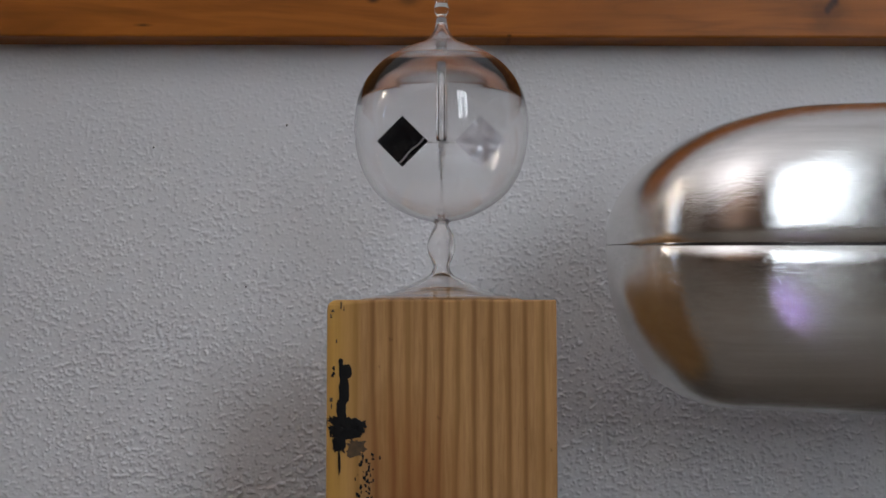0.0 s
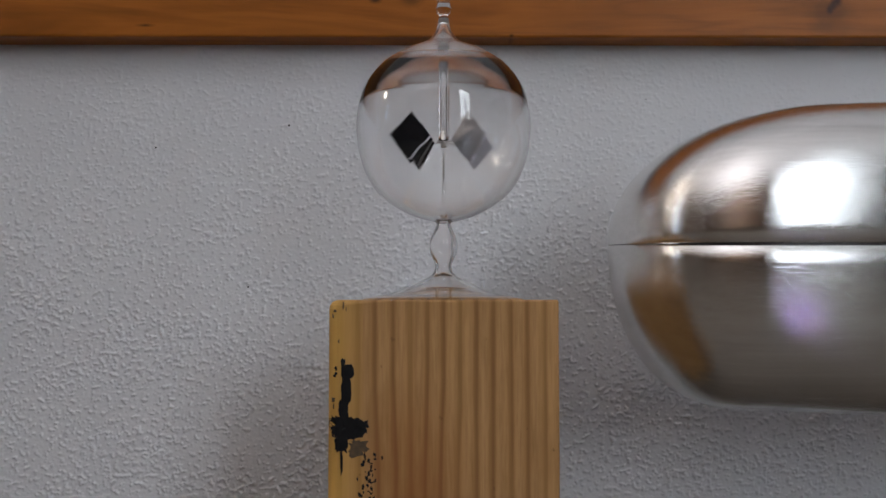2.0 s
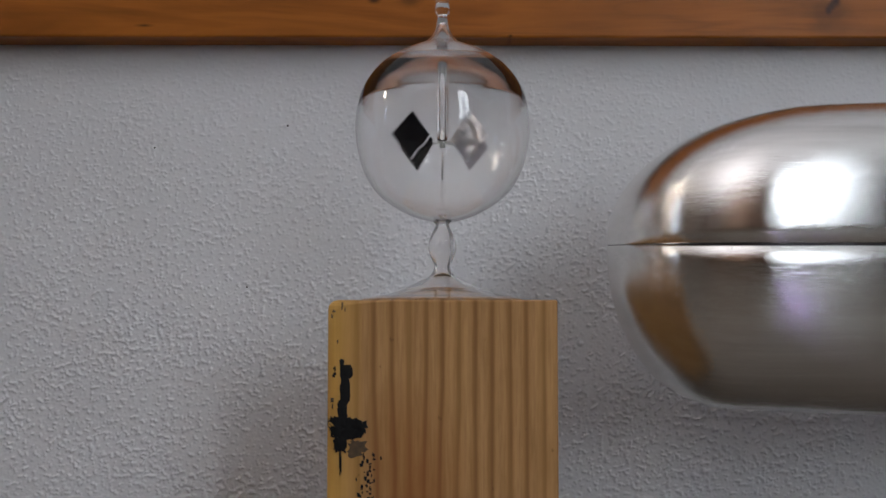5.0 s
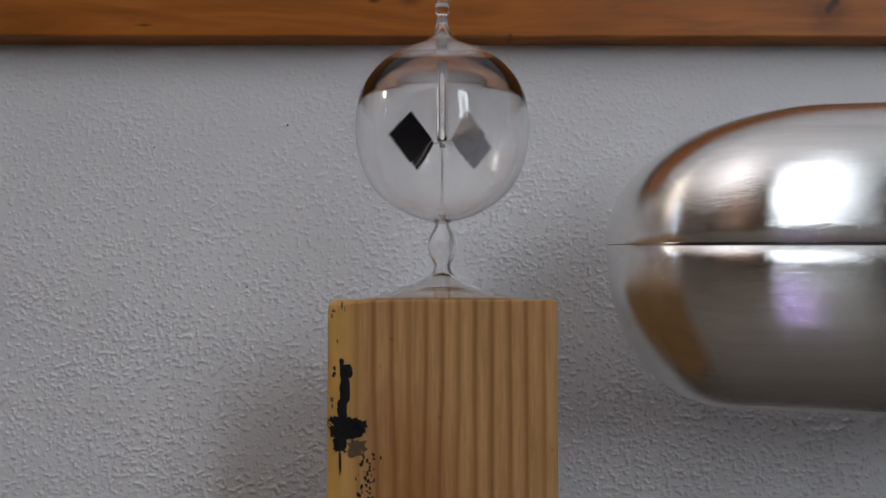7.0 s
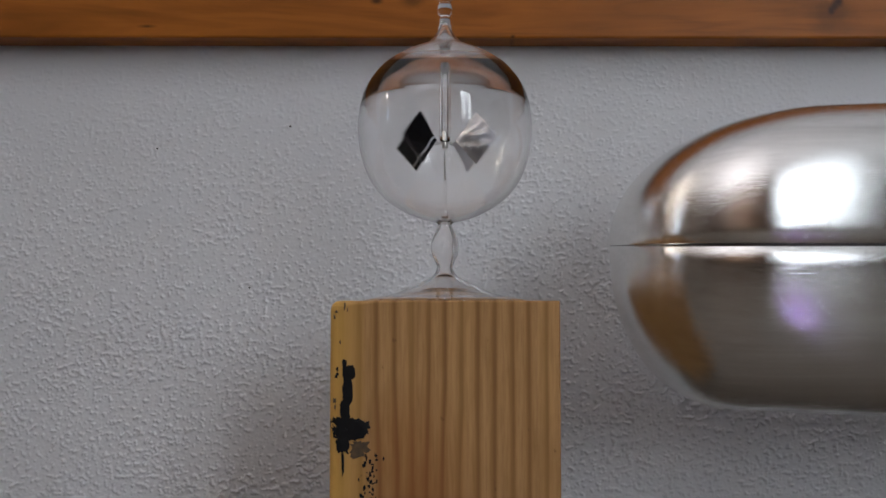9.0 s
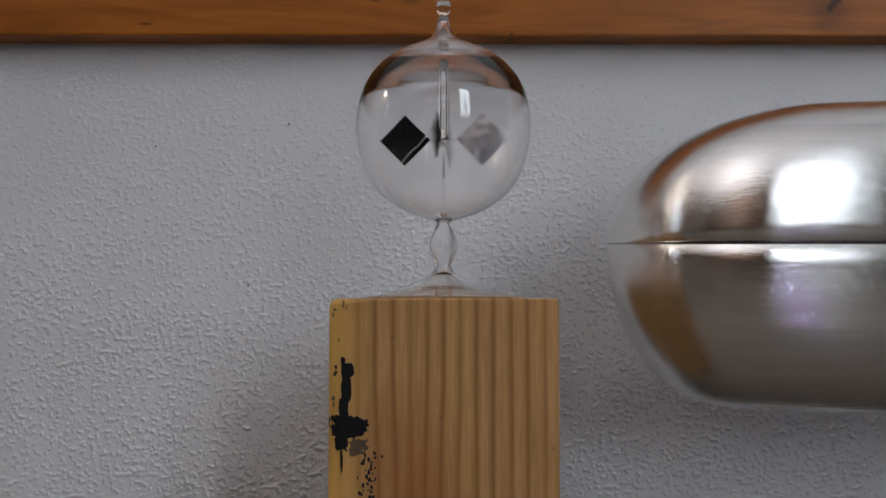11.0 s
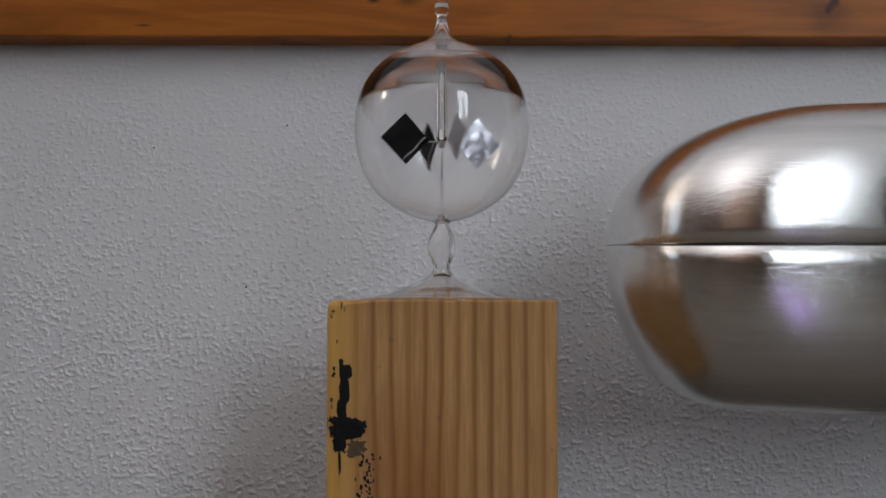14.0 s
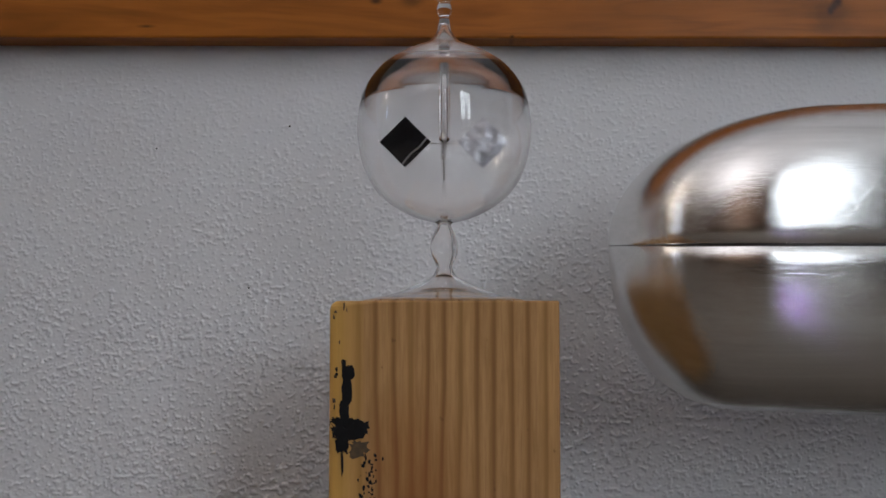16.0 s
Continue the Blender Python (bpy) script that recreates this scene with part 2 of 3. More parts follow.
def relief_wall():
    """Hand-textured wall: flattened blobs of plaster in a grid of real relief, flat beyond it."""
    gx0, gx1, gz0, gz1, step = -0.28, 0.28, -0.172, 0.162, 0.00052
    nx, nz = int((gx1 - gx0) / step) + 1, int((gz1 - gz0) / step) + 1
    verts, faces = [], []
    for j in range(nz):
        z = gz0 + (gz1 - gz0) * j / (nz - 1)
        for i in range(nx):
            x = gx0 + (gx1 - gx0) * i / (nx - 1)
            a = noise.noise((x * 350, 3.1, z * 430)) + 0.8 * noise.noise((x * 680 + 7, 9.2, z * 760))
            b = noise.noise((x * 45 + 3, 5.5, z * 45))
            h = 0.00068 * ease((a + 0.3 * b - 0.1) / 0.5) + 0.00014 * noise.noise((x * 620, 1.7, z * 680))
            h *= min(max(0.98 - 5.6 * z, 0.18), 1.15)
            edge = min(i, j, nx - 1 - i, nz - 1 - j)
            verts.append((x, Y1 - (h if edge else 0.0), z))
    for j in range(nz - 1):
        for i in range(nx - 1):
            k = j * nx + i
            faces.append((k, k + 1, k + nx + 1, k + nx))
    k = len(verts)
    c = [(X0, Z0), (X1, Z0), (X1, Z1), (X0, Z1)]
    verts += [(x, Y1, z) for x, z in c] + [(x, Y1 + 0.12, z) for x, z in c]
    q = [0, nx - 1, nx * nz - 1, nx * (nz - 1)]
    for i in range(4):
        j = (i + 1) % 4
        faces.append((k + i, k + j, q[j], q[i]))
        faces.append((k + j, k + i, k + 4 + i, k + 4 + j))
    faces.append((k + 7, k + 6, k + 5, k + 4))
    me = bpy.data.meshes.new("wall_north")
    me.from_pydata(verts, [], faces)
    me.materials.append(WALL)
    ob = new("wall_north", me)
    ob.data.polygons.foreach_set("use_smooth", [True] * ((nx - 1) * (nz - 1)) + [False] * 9)
    return tagged(ob, "pale grey wall with hand-trowelled plaster texture", "wall", kind="structure")


north = relief_wall()
for x, z, r in ((-0.0883, 0.0994, 0.0007), (0.1137, 0.1142, 0.0003), (-0.1104, 0.0082, 0.0006), (-0.1634, 0.0868, 0.0006)):
    sp = smooth(part("speck", lathe([(0, 0.0006), (r * 0.6, 0.0005), (r, 0.0), (r * 0.8, -0.0004), (0, -0.0004)], 10), SEAM, north))
    sp.matrix_local = pose(x, Y1 - 0.0003, z, 90, 0, 0)
bm = bmesh.new()
sy0, sy1, sz0, sz1 = SIDE[1] - 0.15, SIDE[1] + 0.15, SIDE[2] - 0.4, SIDE[2] + 0.4
for a in ((Y0, sy0, Z0, Z1), (sy1, Y1 + 0.12, Z0, Z1), (sy0, sy1, Z0, sz0), (sy0, sy1, sz1, Z1)):
    add_box(bm, X0 - 0.12, X0, a[0], a[1], a[2], a[3])
tagged(part("wall_west", bm, PAINT), "plain brown wall with a narrow window", "wall", kind="structure")
tagged(part("wall_east", box(X1, X1 + 0.12, Y0, Y1 + 0.12, Z0, Z1), PAINT), "plain brown painted room wall", "wall", kind="structure")
wx0, wx1, wz0, wz1 = WIN[0] - 0.31, WIN[0] + 0.31, WIN[2] - 0.65, WIN[2] + 0.65
bm = bmesh.new()
for a in ((X0 - 0.12, wx0, Z0, Z1), (wx1, X1 + 0.12, Z0, Z1), (wx0, wx1, Z0, wz0), (wx0, wx1, wz1, Z1)):
    add_box(bm, a[0], a[1], Y0 - 0.12, Y0, a[2], a[3])
tagged(part("wall_south", bm, PANELLING), "brown boarded wall with a window opening", "wall", kind="structure")
tagged(part("floor", box(X0 - 0.12, X1 + 0.12, Y0 - 0.12, Y1 + 0.12, Z0 - 0.1, Z0), FLOOR), "brown wooden room floor", "floor", kind="structure")
tagged(part("ceiling", box(X0 - 0.12, X1 + 0.12, Y0 - 0.12, Y1 + 0.12, Z1, Z1 + 0.1), CEIL), "plain white painted ceiling", "ceiling", kind="structure")


def window(name, label, m, hw, hh, mullion):
    """A framed window in the plane of its own x and z."""
    win = tagged(new(name), label, "window", kind="structure")
    win.matrix_world = m
    bm = bmesh.new()
    bars = [(-hw, -hw + 0.05, -hh, hh), (hw - 0.05, hw, -hh, hh), (-hw + 0.05, hw - 0.05, -hh, -hh + 0.05), (-hw + 0.05, hw - 0.05, hh - 0.05, hh)]
    if mullion:
        bars.append((-0.05, 0.05, -hh + 0.05, hh - 0.05))
    for a in bars:
        add_box(bm, a[0], a[1], -0.02, 0.03, a[2], a[3], bevel=0.004)
    part("window_frame", bm, WHITE, win)
    for x0, x1 in (((-hw + 0.05, -0.05), (0.05, hw - 0.05)) if mullion else ((-hw + 0.05, hw - 0.05),)):
        p = part("pane", box(x0, x1, 0.0, 0.004, -hh + 0.05, hh - 0.05), PANE, win)
        p.visible_shadow = False


window("window_1", "white-framed window with two upright panes", pose(WIN[0], Y0 - 0.03, (wz0 + wz1) / 2), 0.31, (wz1 - wz0) / 2, True)
window("window_2", "narrow white-framed window with one pane", pose(X0 - 0.03, SIDE[1], SIDE[2], 0, 0, -90), 0.15, 0.4, False)

# tall unseen lamp added behind the camera to brighten the ceiling, and a round lamp on the side wall
up = tagged(new("fill_floor_lamp"), "added unseen tall black floor lamp with an upturned bowl", "floor lamp")
up.location = (UP[0], UP[1], Z0)
smooth(part("base", lathe([(0, 0), (0.14, 0), (0.145, 0.006), (0.14, 0.018), (0.03, 0.03), (0, 0.03)], 40), DARKMETAL, up))
smooth(part("pole", lathe([(0, 0.03), (0.012, 0.03), (0.012, 1.15), (0, 1.15)], 16), DARKMETAL, up))
smooth(part("bowl", lathe([(r, z - 0.35) for r, z in ((0, 1.49), (0.04, 1.495), (0.11, 1.53), (0.16, 1.6), (0.165, 1.62), (0.158, 1.62), (0.152, 1.6), (0.105, 1.54), (0.04, 1.51), (0, 1.505))], 48), DARKMETAL, up, "black metal bowl shade"))

lamp = tagged(new("wall_lamp"), "round opal glass wall lamp, switched on", "lamp")
lamp.matrix_world = pose(X0, -0.12, 1.12, 0, 90, 0)
smooth(part("globe", lathe([(0, 0.2)] + [(0.08 * math.sin(a), 0.12 + 0.08 * math.cos(a)) for a in [0.2 * k for k in range(1, 14)]] + [(0.02, 0.03)], 40), GLOBE, lamp, "glowing opal glass globe"))
smooth(part("wall_plate", lathe([(0, 0.035), (0.06, 0.03), (0.08, 0.015), (0.08, 0.0), (0, 0.0)], 32), WHITE, lamp))

# trim board on the wall: front edge and underside show
TZ = 0.1450
bm = box(-1.2, 1.2, -0.0095, 0.0095, 0.0, 0.13, bevel=0.0012)
tr = part("trim_board", bm, TRIM)
tr.matrix_world = pose(0, Y1 - 0.0095, TZ, 0, 0.12, 0)
tagged(tr, "orange-brown stained knotty pine board fixed along the wall", "trim", kind="structure")

# table under everything
table = tagged(new("table"), "plain brown laminate table under the post", "table")
table.location = (0.1, -0.33, -0.16)
part("tabletop", box(-0.95, 0.95, -0.42, 0.43, -0.035, 0.0, bevel=0.004), TABLE, table)
for sx in (-1, 1):
    for sy in (-1, 1):
        part("leg", box(sx * 0.88 - 0.03, sx * 0.88 + 0.03, sy * 0.36 - 0.03, sy * 0.36 + 0.03, Z0 + 0.16, -0.035, bevel=0.004), TABLE, table)

# small unseen torch added on the table to put a violet streak in the steel
torch = tagged(new("streak_light"), "small black LED torch, unseen, added to streak the steel violet", "torch")
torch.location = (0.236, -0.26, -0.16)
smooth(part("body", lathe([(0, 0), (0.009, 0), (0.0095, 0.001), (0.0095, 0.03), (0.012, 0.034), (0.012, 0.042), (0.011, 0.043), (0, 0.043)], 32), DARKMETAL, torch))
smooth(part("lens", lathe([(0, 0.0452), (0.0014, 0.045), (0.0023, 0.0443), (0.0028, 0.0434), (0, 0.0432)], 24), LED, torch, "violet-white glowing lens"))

# ---- pine post ----
post = tagged(new("wooden_post"), "sawn pine post with dried black paint on one edge", "wooden block")
post.location = (-0.0003, 0.0, -0.16)
H = 0.16


def post_body():
    bm = box(-0.0452, 0.0445, -0.0445, 0.0445, 0, H)
    up = [e for e in bm.edges if abs(e.verts[0].co.z - e.verts[1].co.z) > 0.1]
    left = [e for e in up if e.verts[0].co.x < 0]
    bmesh.ops.bevel(bm, geom=left, offset=0.0042, segments=5, affect="EDGES", profile=0.5)
    corner = [e for e in bm.edges if min(v.co.z for v in e.verts) > H - 1e-4 and max(v.co.x for v in e.verts) < -0.0409]
    bmesh.ops.bevel(bm, geom=corner, offset=0.0036, segments=4, affect="EDGES", profile=0.5)
    rest = [e for e in bm.edges if e.is_manifold and e.calc_face_angle(0) > 0.9]
    bmesh.ops.bevel(bm, geom=rest, offset=0.0007, segments=2, affect="EDGES", profile=0.5)
    return bm


part("timber", post_body(), POST, post)


def dab(name, cx, cz, rx, rz, mat, seed, rough=0.35, n=40, proud=0.0002, label=""):
    """A dried splash of paint on the front face, with a ragged outline and a slight dome."""
    bm = bmesh.new()
    rnd = random.Random(seed)
    mid = bm.verts.new((cx, -0.0445 - proud * 1.8, cz))
    ring, foot = [], []
    for i in range(n):
        a = 2 * math.pi * i / n
        k = 1 + rough * (noise.noise((math.cos(a) * 1.7 + seed, math.sin(a) * 1.7, seed * 0.7)) + 0.7 * rnd.uniform(-0.5, 0.5))
        c, s = math.cos(a), math.sin(a)
        x, z = cx + rx * k * math.copysign(abs(c) ** 0.7, c), cz + rz * k * math.copysign(abs(s) ** 0.7, s)
        y = -0.0445
        lim = -0.0452 + 0.0042
        if x < lim:                       # follow the rounded edge
            x = max(x, -0.0450)
            y = -0.0445 + 0.0042 - math.sqrt(max(0.0042 ** 2 - (lim - x) ** 2, 0))
        ring.append(bm.verts.new((x, y - proud, z)))
        foot.append(bm.verts.new((x, y + 0.0003, z)))
    for i in range(n):
        j = (i + 1) % n
        bm.faces.new((mid, ring[i], ring[j]))
        bm.faces.new((ring[i], foot[i], foot[j], ring[j]))
    bmesh.ops.recalc_face_normals(bm, faces=bm.faces)
    return part(name, bm, mat, post, label)


def on_face(x, y):
    """Front-face place from a drawing of the post at 0.22 mm a unit."""
    return (x - 782.5) * 0.00022, (531 - y) * 0.00022 + H


def dabs():
    for i, (x, y, rx, ry, rg) in enumerate(((604, 642, 4, 8, 0.2), (612, 657, 11, 13, 0.15), (609, 690, 9, 29, 0.2), (606, 724, 8, 18, 0.35), (611, 757, 29, 20, 0.4),
                                            (594, 752, 14, 16, 0.4), (600, 783, 11, 17, 0.5), (635, 751, 14, 10, 0.5), (602, 815, 2, 22, 0.4))):
        cx, cz = on_face(x, y)
        dab("paint_splash", cx, cz, rx * 0.00022, ry * 0.00022, PAINT_BLACK, 3 + i, rg, proud=0.00018 + 0.00003 * i, label="dried black paint splash" if i == 0 else "")
    for i, (x, y, rx, ry) in enumerate(((590, 551, 3.0, 2.2), (586, 560, 1.6, 4.0), (604, 541, 1.6, 6.0), (609, 548, 1.0, 4.0), (587, 706, 3.2, 5.0), (596, 604, 1.2, 3.0))):
        cx, cz = on_face(x, y)
        dab("stain", cx, cz, rx * 0.00022, ry * 0.00022, SMUDGE, 90 + i, 0.6, n=14, proud=0.00012, label="small brown stain" if i == 0 else "")
    rnd = random.Random(5)
    cx, cz = on_face(631, 788)
    dab("smudge", cx, cz, 0.0036, 0.003, SMUDGE, 31, 0.5, proud=0.00012, label="thin dark smear")
    for i in range(64):
        x, y = rnd.gauss(652, 9), rnd.uniform(798, 905)
        if i < 5:
            x, y = 658 + rnd.uniform(-4, 4), 806 + rnd.uniform(-6, 8)
        elif i > 58:
            x, y = rnd.uniform(584, 596), rnd.uniform(640, 720)
        cx, cz = on_face(x, y)
        dab("speck", cx, cz, rnd.uniform(0.8, 2.8) * 0.00022, rnd.uniform(1.0, 4.2) * 0.00022, PAINT_BLACK, 50 + i, 0.7, n=10, proud=0.00012)


dabs()

# ---- radiometer ----
radiometer = tagged(new("radiometer"), "clear blown-glass light mill with four spinning vanes", "radiometer")
radiometer.location = (-0.0007, 0.0, 0.0)
K = 0.4295 / FOCAL


def zz(y):
    return -0.002 + (540 - y) * K


def shell(outer, wall):
    """Outer and inner skin of a blown-glass wall; outer: (half-width, height) pairs from the foot up, both ends open or closed."""
    o = spline([(r * K, zz(y)) for r, y in outer], 6)
    inner = []
    for i, (r, z) in enumerate(o):
        a, b = Vector(o[max(i - 1, 0)]), Vector(o[min(i + 1, len(o) - 1)])
        d = (b - a).normalized()
        nrm = Vector((-d.y, d.x))
        w = wall(z) if callable(wall) else wall
        inner.append((max(r + nrm.x * w, 0.0), z + nrm.y * w))
    return o, inner


def glass_wall(z):
    """The wall thickens towards the drawn-out top and thins again in the neck."""
    return 0.0003 + 0.0028 * min(max((z - zz(180)) / (zz(104) - zz(180)), 0.0), 1.0) ** 0.8 - 0.0018 * ease((z - zz(112)) / (zz(70) - zz(112)))


def bulb():
    outer = [(0, 393), (16, 392.2), (31, 389.8), (58, 381), (91, 363), (118, 340), (139, 307), (151, 268), (155.5, 230), (154.5, 205), (149, 175), (140, 151),
             (128, 132), (111, 113), (93, 100), (77, 90.5), (57, 81), (39, 73.5), (28, 67), (20, 59), (14.5, 50), (11, 40), (9.5, 30)]
    o, i = shell(outer, glass_wall)
    # solid glass tip above the neck
    tip = spline([(r * K, zz(y)) for r, y in [(9.5, 30), (8.6, 23), (9.5, 19), (12.5, 15), (13.6, 9), (12.2, 3), (11, -4), (12.5, -12), (9, -22), (4, -28), (0, -30)]], 5)
    inner = [p for p in i if p[1] < zz(36)]
    prof = o + tip[1:]
    bm = lathe(prof, 96)
    # inner skin, closed at the neck
    bm2 = lathe([(0.0, inner[0][1])] + inner[1:] + [(0.0, zz(33))], 96)
    me = bpy.data.meshes.new("inner")
    bmesh.ops.reverse_faces(bm2, faces=bm2.faces)
    bm2.to_mesh(me)
    bm2.free()
    outside = len(bm.faces)
    bm.from_mesh(me)
    bpy.data.meshes.remove(me)
    for i, f in enumerate(bm.faces):
        h = f.calc_center_median().z
        back = f.calc_center_median().y > 0.0
        f.material_index = 1 if zz(100) < h < zz(62) else 3 if i >= outside and back else 0
    return bm


def foot_wall(z):
    """Thick glass in the domed foot, thinner in the bead of the stem."""
    return 0.0019 - 0.0006 * ease((z - zz(496)) / (zz(470) - zz(496)))


def hollow(outer, w, seg=64):
    """A hollow turned body; the hole in its bead sits a little off the middle, as blown."""
    o, i = shell(outer, w)
    bm = lathe(o + i[::-1], seg, closed=True)
    bm.verts.ensure_lookup_table()
    for v in bm.verts[len(o) * seg:]:
        v.co.x -= 0.0011 * max(1 - abs(v.co.z - zz(435)) / (zz(405) - zz(435)), 0.0)
    return bm


g = smooth(part("glass_bulb", bulb(), [GLASS, HAZE, GLASS, INNER], radiometer, "clear round glass bulb drawn out to a tip"))
g.visible_shadow = False
g = smooth(part("foot", hollow([(143, 531.5), (140, 528.5), (120, 524.5), (95, 519.5), (72, 512), (55, 504), (38, 496), (24, 489), (18, 483), (15.5, 477), (14.5, 471), (17, 463),
                                (22.5, 451), (25, 438), (23.5, 425), (19, 413), (14.5, 404), (12, 398), (14, 394.5), (17, 392.6)], foot_wall), GLASS, radiometer, "wide domed glass foot with a hollow beaded stem"))
g.visible_shadow = False
tube = lathe([(r * K, zz(y)) for r, y in ((10, 84), (10, 150), (10, 236), (9.2, 246), (5.2, 249), (4.6, 245), (4.4, 236), (4.4, 150), (4.4, 84))], 32, closed=True)
g = smooth(part("inner_tube", tube, GLASS, radiometer, "thin glass bearing tube inside the bulb"))
g.visible_shadow = False
rod = lathe([(0, zz(308)), (1.6 * K, zz(310)), (3.2 * K, zz(330)), (3.8 * K, zz(372)), (7 * K, zz(386)), (12 * K, zz(389.6)), (0, zz(389.6))], 24)
g = smooth(part("support_rod", rod, GLASS, radiometer, "thin glass support rod"))
g.visible_shadow = False
smooth(part("needle", lathe([(0, zz(256)), (0.5 * K, zz(262)), (1.5 * K, zz(272)), (1.8 * K, zz(316)), (0, zz(318))], 12), WIRE, radiometer, "upright steel needle"))

VZ = zz(250)
hub = lathe([(r * K, (252 - y) * K) for r, y in ((0, 228), (3.5, 231), (4.4, 240), (4.6, 254), (5.4, 262), (4.2, 262), (3.4, 254), (3.2, 240), (0, 236))], 20)
for k in range(4):
    a = radians(90 * k)
    d = Vector((math.cos(a), math.sin(a), 0))
    c = bmesh.ops.create_cone(hub, cap_ends=True, segments=8, radius1=0.00032, radius2=0.00028, depth=0.0058)["verts"]
    bmesh.ops.transform(hub, verts=c, matrix=Matrix.Translation(d * 0.0034 + Vector((0, 0, -0.0001))) @ d.to_track_quat("Z", "Y").to_matrix().to_4x4())
rotor = smooth(part("rotor", hub, WIRE, radiometer, "thin wire spider with a glass cap"))


def vane(k, tilt, lean, dent, glint):
    """One diamond of mica, soot-black on the trailing face and silver on the leading one, slightly bowed."""
    n, half, th = 10, 0.0113, 0.00012
    rnd = random.Random(40 + k)
    bm = bmesh.new()
    grid = {}
    for side in (0, 1):
        for i in range(n + 1):
            for j in range(n + 1):
                u, v = i / n * 2 - 1, j / n * 2 - 1
                x, z = (u + v) / 2 * half, (v - u) / 2 * half
                y = dent * (u * u - v * 0.4 * u) * 0.0006 + 0.00034 * noise.noise((u * 2.2 + k * 5, v * 2.2, k)) * (1 if abs(u) + abs(v) > 0.3 else 0.6)
                grid[side, i, j] = bm.verts.new((x, y + (th if side else -th), z))
    for i in range(n):
        for j in range(n):
            a = [grid[1, i, j], grid[1, i + 1, j], grid[1, i + 1, j + 1], grid[1, i, j + 1]]
            b = [grid[0, i, j], grid[0, i + 1, j], grid[0, i + 1, j + 1], grid[0, i, j + 1]]
            bm.faces.new(a[::-1]).material_index = 0
            bm.faces.new(b).material_index = 1
    for s in range(n):
        for p, q in (((s, 0), (s + 1, 0)), ((n, s), (n, s + 1)), ((s + 1, n), (s, n)), ((0, s + 1), (0, s))):
            bm.faces.new((grid[0, *p], grid[0, *q], grid[1, *q], grid[1, *p])).material_index = 1
    bmesh.ops.recalc_face_normals(bm, faces=bm.faces)
    if glint:                             # raised silver strip added for the glint at the foot of the black face
        for s, w in ((0.16, 0.00045),):
            p0, p1 = Vector((-half * 0.94, 0, -half * 0.0)), Vector((0, 0, -half * 0.94))
            vs = []
            for t in range(9):
                f = t / 8
                c = p0.lerp(p1, f) + Vector((half * s * 0.7, th + 0.0004, half * s * 0.7 + 0.0004 * math.sin(f * 9 + k)))
                vs.append([bm.verts.new(c + Vector((-w, 0.0, -w)) * 0.6), bm.verts.new(c + Vector((0, 0.00035, 0))), bm.verts.new(c + Vector((w, -0.0002, w)) * 0.6)])
            for a, b in zip(vs, vs[1:]):
                for c in range(2):
                    bm.faces.new((a[c], b[c], b[c + 1], a[c + 1])).material_index = 1
    ob = part("vane", bm, [SOOT, MICA], rotor, "diamond mica vane, black one side and silver the other" if k == 0 else "")
    ob.matrix_local = pose(0, 0, 0, 0, 0, 90 * k) @ pose(0.0171, 0, 0.0004, tilt, 0, lean)
    return ob


for k, (tilt, lean, dent, glint) in enumerate(((2, 1.5, 1.0, True), (-1, -1, 0.2, False), (1.5, -1, 0.6, True), (-2, 0, -0.7, True))):
    vane(k, tilt, lean, dent, glint)

# ---- brushed steel vessel ----
vessel = tagged(new("steel_vessel"), "brushed stainless steel rounded vessel with a dark seam", "vessel")
vessel.matrix_world = pose(0.0742, 0.02, 0.0252, 3.0, 0, 0) @ pose(0, 0, 0, 0, 0, 0.0)
LONG = 0.38


def reach(u, length):
    return math.sqrt(max(1 - max(1 - u / length, 0.0) ** 2, 0.0))


def depth(u):
    """Half-depth in plan: a blunt end, fullest at 5 cm, then easing in."""
    return 0.066 * reach(u, 0.056) - min(max(u - 0.05, 0.0), 0.085) ** 2 / 0.66


def grown(u):
    return 1 + 0.075 * min(max((u - 0.06) / 0.1, 0.0), 1.0)


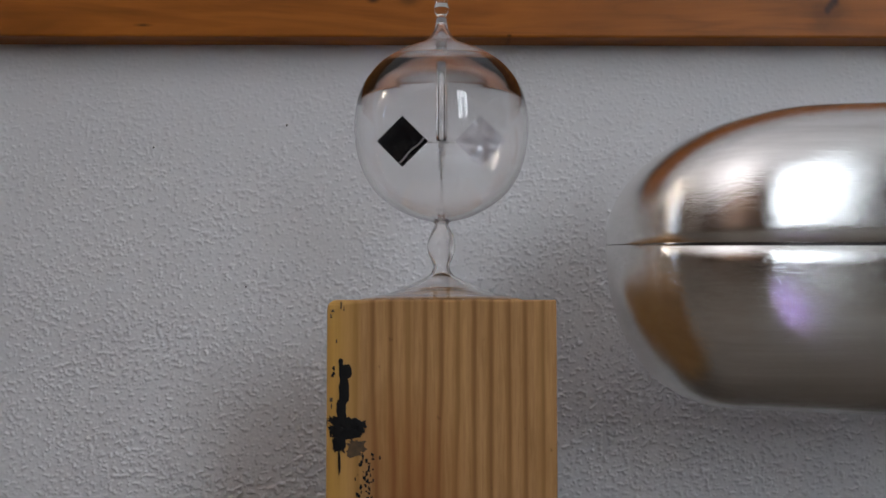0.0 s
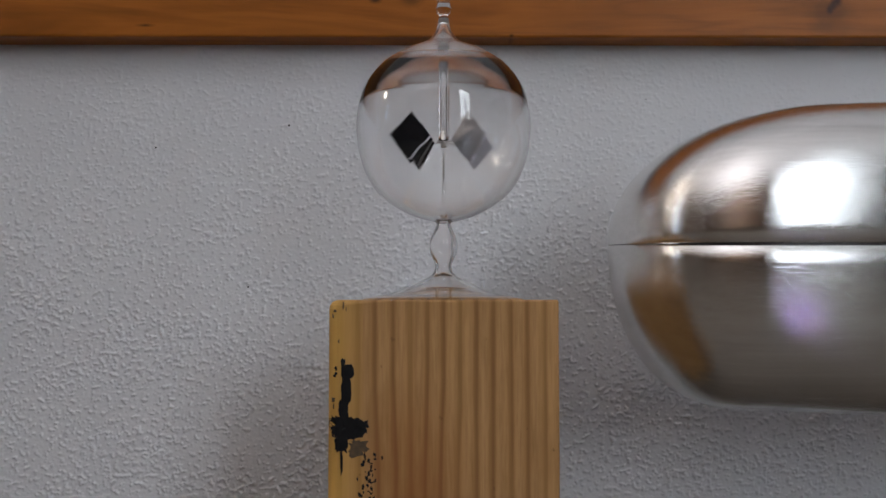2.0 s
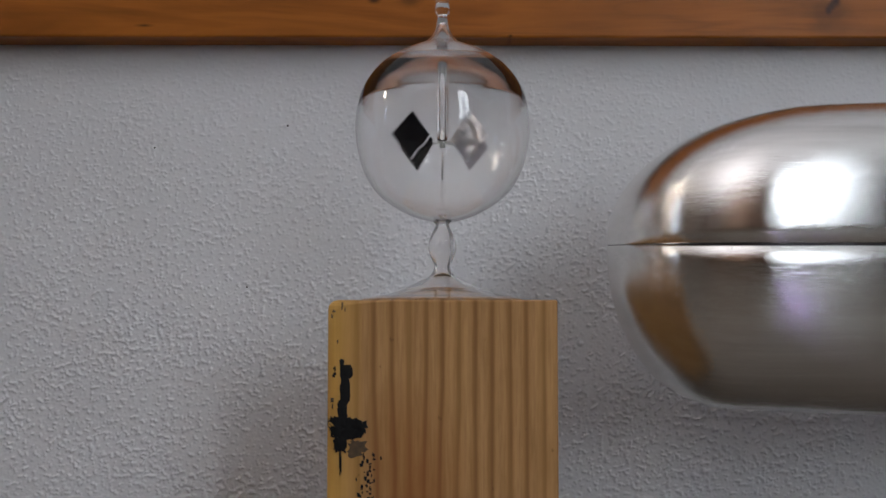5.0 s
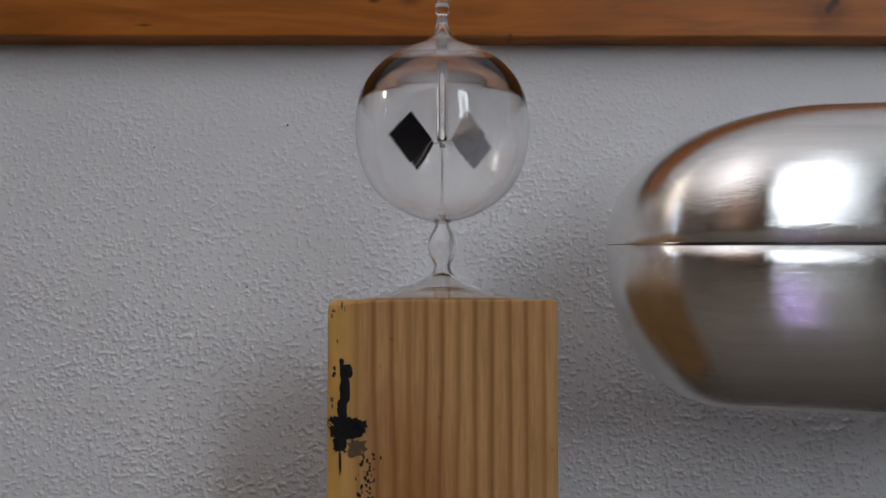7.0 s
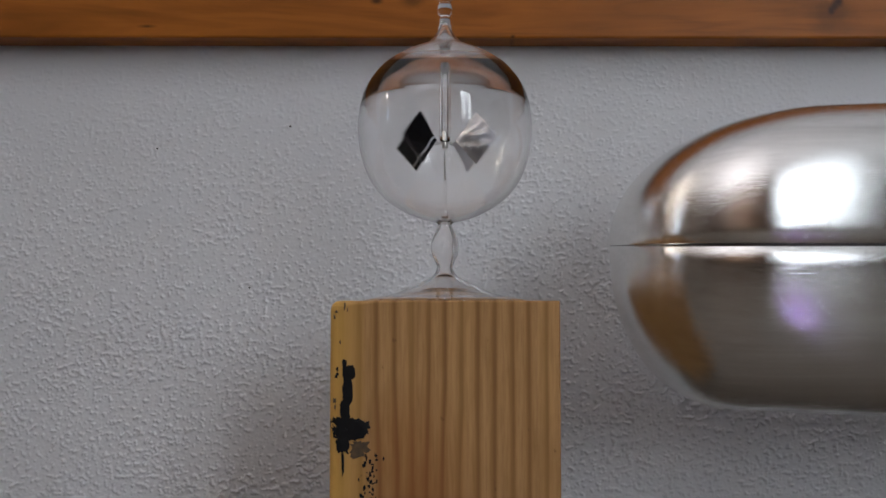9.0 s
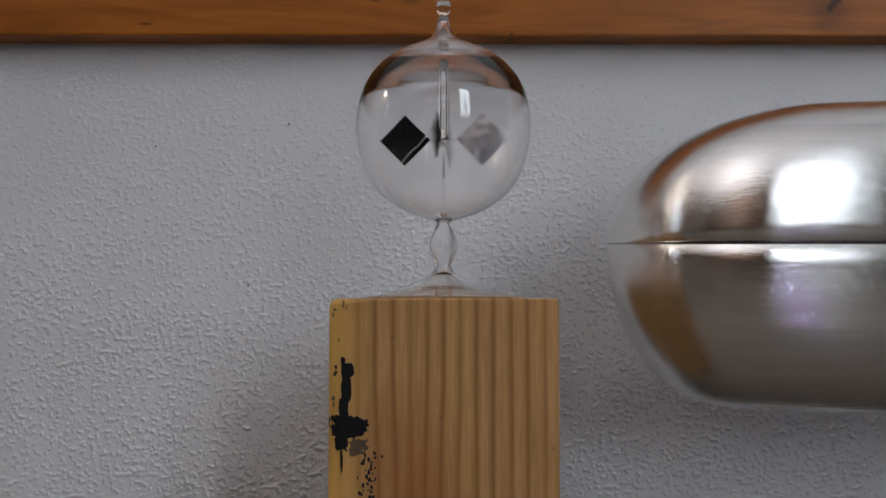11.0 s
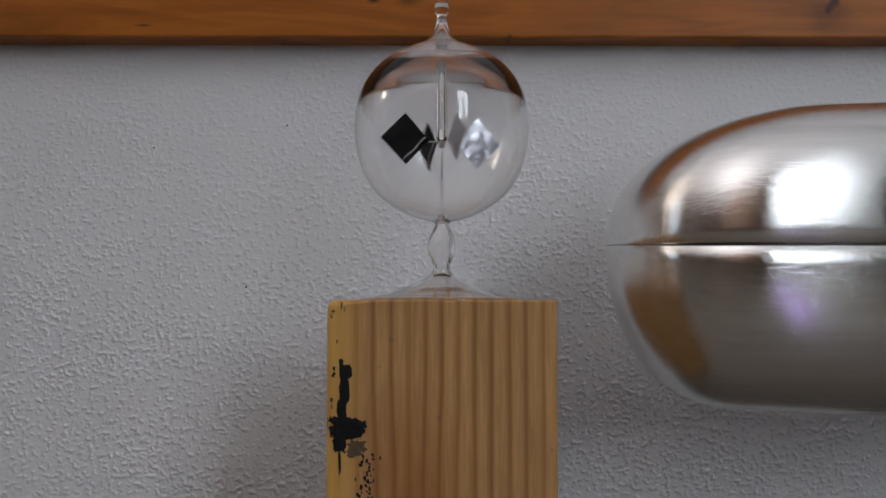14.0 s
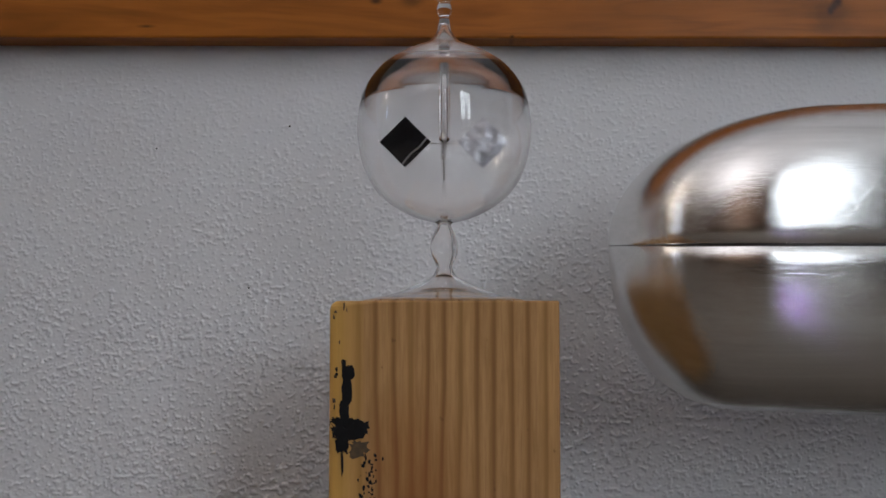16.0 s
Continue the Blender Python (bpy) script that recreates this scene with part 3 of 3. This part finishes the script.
def shell_half(top):
    """Upper or lower half of the vessel: sections along its length, closed over a small lip at the seam."""
    bm = bmesh.new()
    nu, na = 90, 40
    rows_ = []
    for i in range(nu + 1):
        f = i / nu
        u = LONG * (0.5 - 0.5 * math.cos(math.pi * f))
        uu = min(u, LONG - u)
        g = grown(uu)
        b = depth(uu)
        h = (0.0597 * reach(uu, 0.091) if top else 0.0694 * reach(uu, 0.0455)) * g
        row = []
        for j in range(na + 1):
            a = math.pi * j / na
            c, s = math.cos(a), math.sin(a)
            y = -b * math.copysign(abs(c) ** (0.62 if top else 0.85), c)
            z = h * abs(s) ** (0.82 if top else 0.92)
            if not top:              # the underside is flattened away from the end
                z = min(z * (1 + 0.08 * min(max((uu - 0.015) / 0.04, 0.0), 1.0)), h)
            y *= 0.4 if y > 0 else 1.0
            row.append((u, y, z if top else -z))
        lip = 0.0007 if top else -0.0007
        row = [(row[0][0], row[0][1] * 0.975, lip * 0.2)] + [(x, y, z + lip) for x, y, z in row] + [(row[-1][0], row[-1][1] * 0.975, lip * 0.2)]
        rows_.append([bm.verts.new(p) for p in row])
    for p, q in zip(rows_, rows_[1:]):
        for j in range(len(p) - 1):
            bm.faces.new((p[j], q[j], q[j + 1], p[j + 1]))
    for f in bm.faces:
        f.smooth = not any(abs(v.co.z) < 0.0005 for v in f.verts)
    bmesh.ops.remove_doubles(bm, verts=bm.verts, dist=0.00002)
    bmesh.ops.recalc_face_normals(bm, faces=bm.faces)
    return bm


part("upper_shell", shell_half(True), STEEL, vessel, "brushed steel lid half")
part("lower_shell", shell_half(False), STEEL, vessel, "brushed steel lower half")


def seam_band():
    bm = bmesh.new()
    nu = 60
    loops = []
    for z in (-0.003, 0.003):
        pts = []
        for s in (-1, 1):
            for i in range(nu + 1):
                u = LONG * (0.5 - 0.5 * math.cos(math.pi * i / nu)) if s < 0 else LONG * (0.5 + 0.5 * math.cos(math.pi * i / nu))
                uu = min(u, LONG - u)
                b = depth(uu) - 0.0012
                if 0 < i < nu:
                    pts.append((min(max(u, 0.0009), LONG - 0.0009), s * max(b, 0.0002) * (0.4 if s > 0 else 1.0), z))
        loops.append([bm.verts.new(p) for p in pts])
    n = len(loops[0])
    for i in range(n):
        j = (i + 1) % n
        bm.faces.new((loops[0][i], loops[0][j], loops[1][j], loops[1][i]))
    bmesh.ops.recalc_face_normals(bm, faces=bm.faces)
    return bm


part("seam", seam_band(), SEAM, vessel, "dark recessed joint")
ft = part("pedestal", lathe([(0, -0.052), (0.02, -0.06), (0.018, -0.1), (0.022, -0.15), (0.05, -0.178), (0.055, -0.1835), (0, -0.1835)], 40), STEEL, vessel)
ft.matrix_local = pose(0, 0, 0, 0, 0, 0.0) @ pose(0, 0, 0, -3.0, 0, 0) @ Matrix.Translation((0.25, -0.012, 0))
smooth(ft)


# ---- what moves: the vanes turn clockwise seen from above, slowing ----
def motions():
    rows_ = []
    for i in range(161):
        s = i / 160
        turned = 90.41 + 5539.54 * s - 669.44 * s * s + 79.12 * s ** 3
        rows_.append((i / 10, pose(0, 0, VZ, 0, 0, -turned)))
    walk(rotor, rows_)


motions()
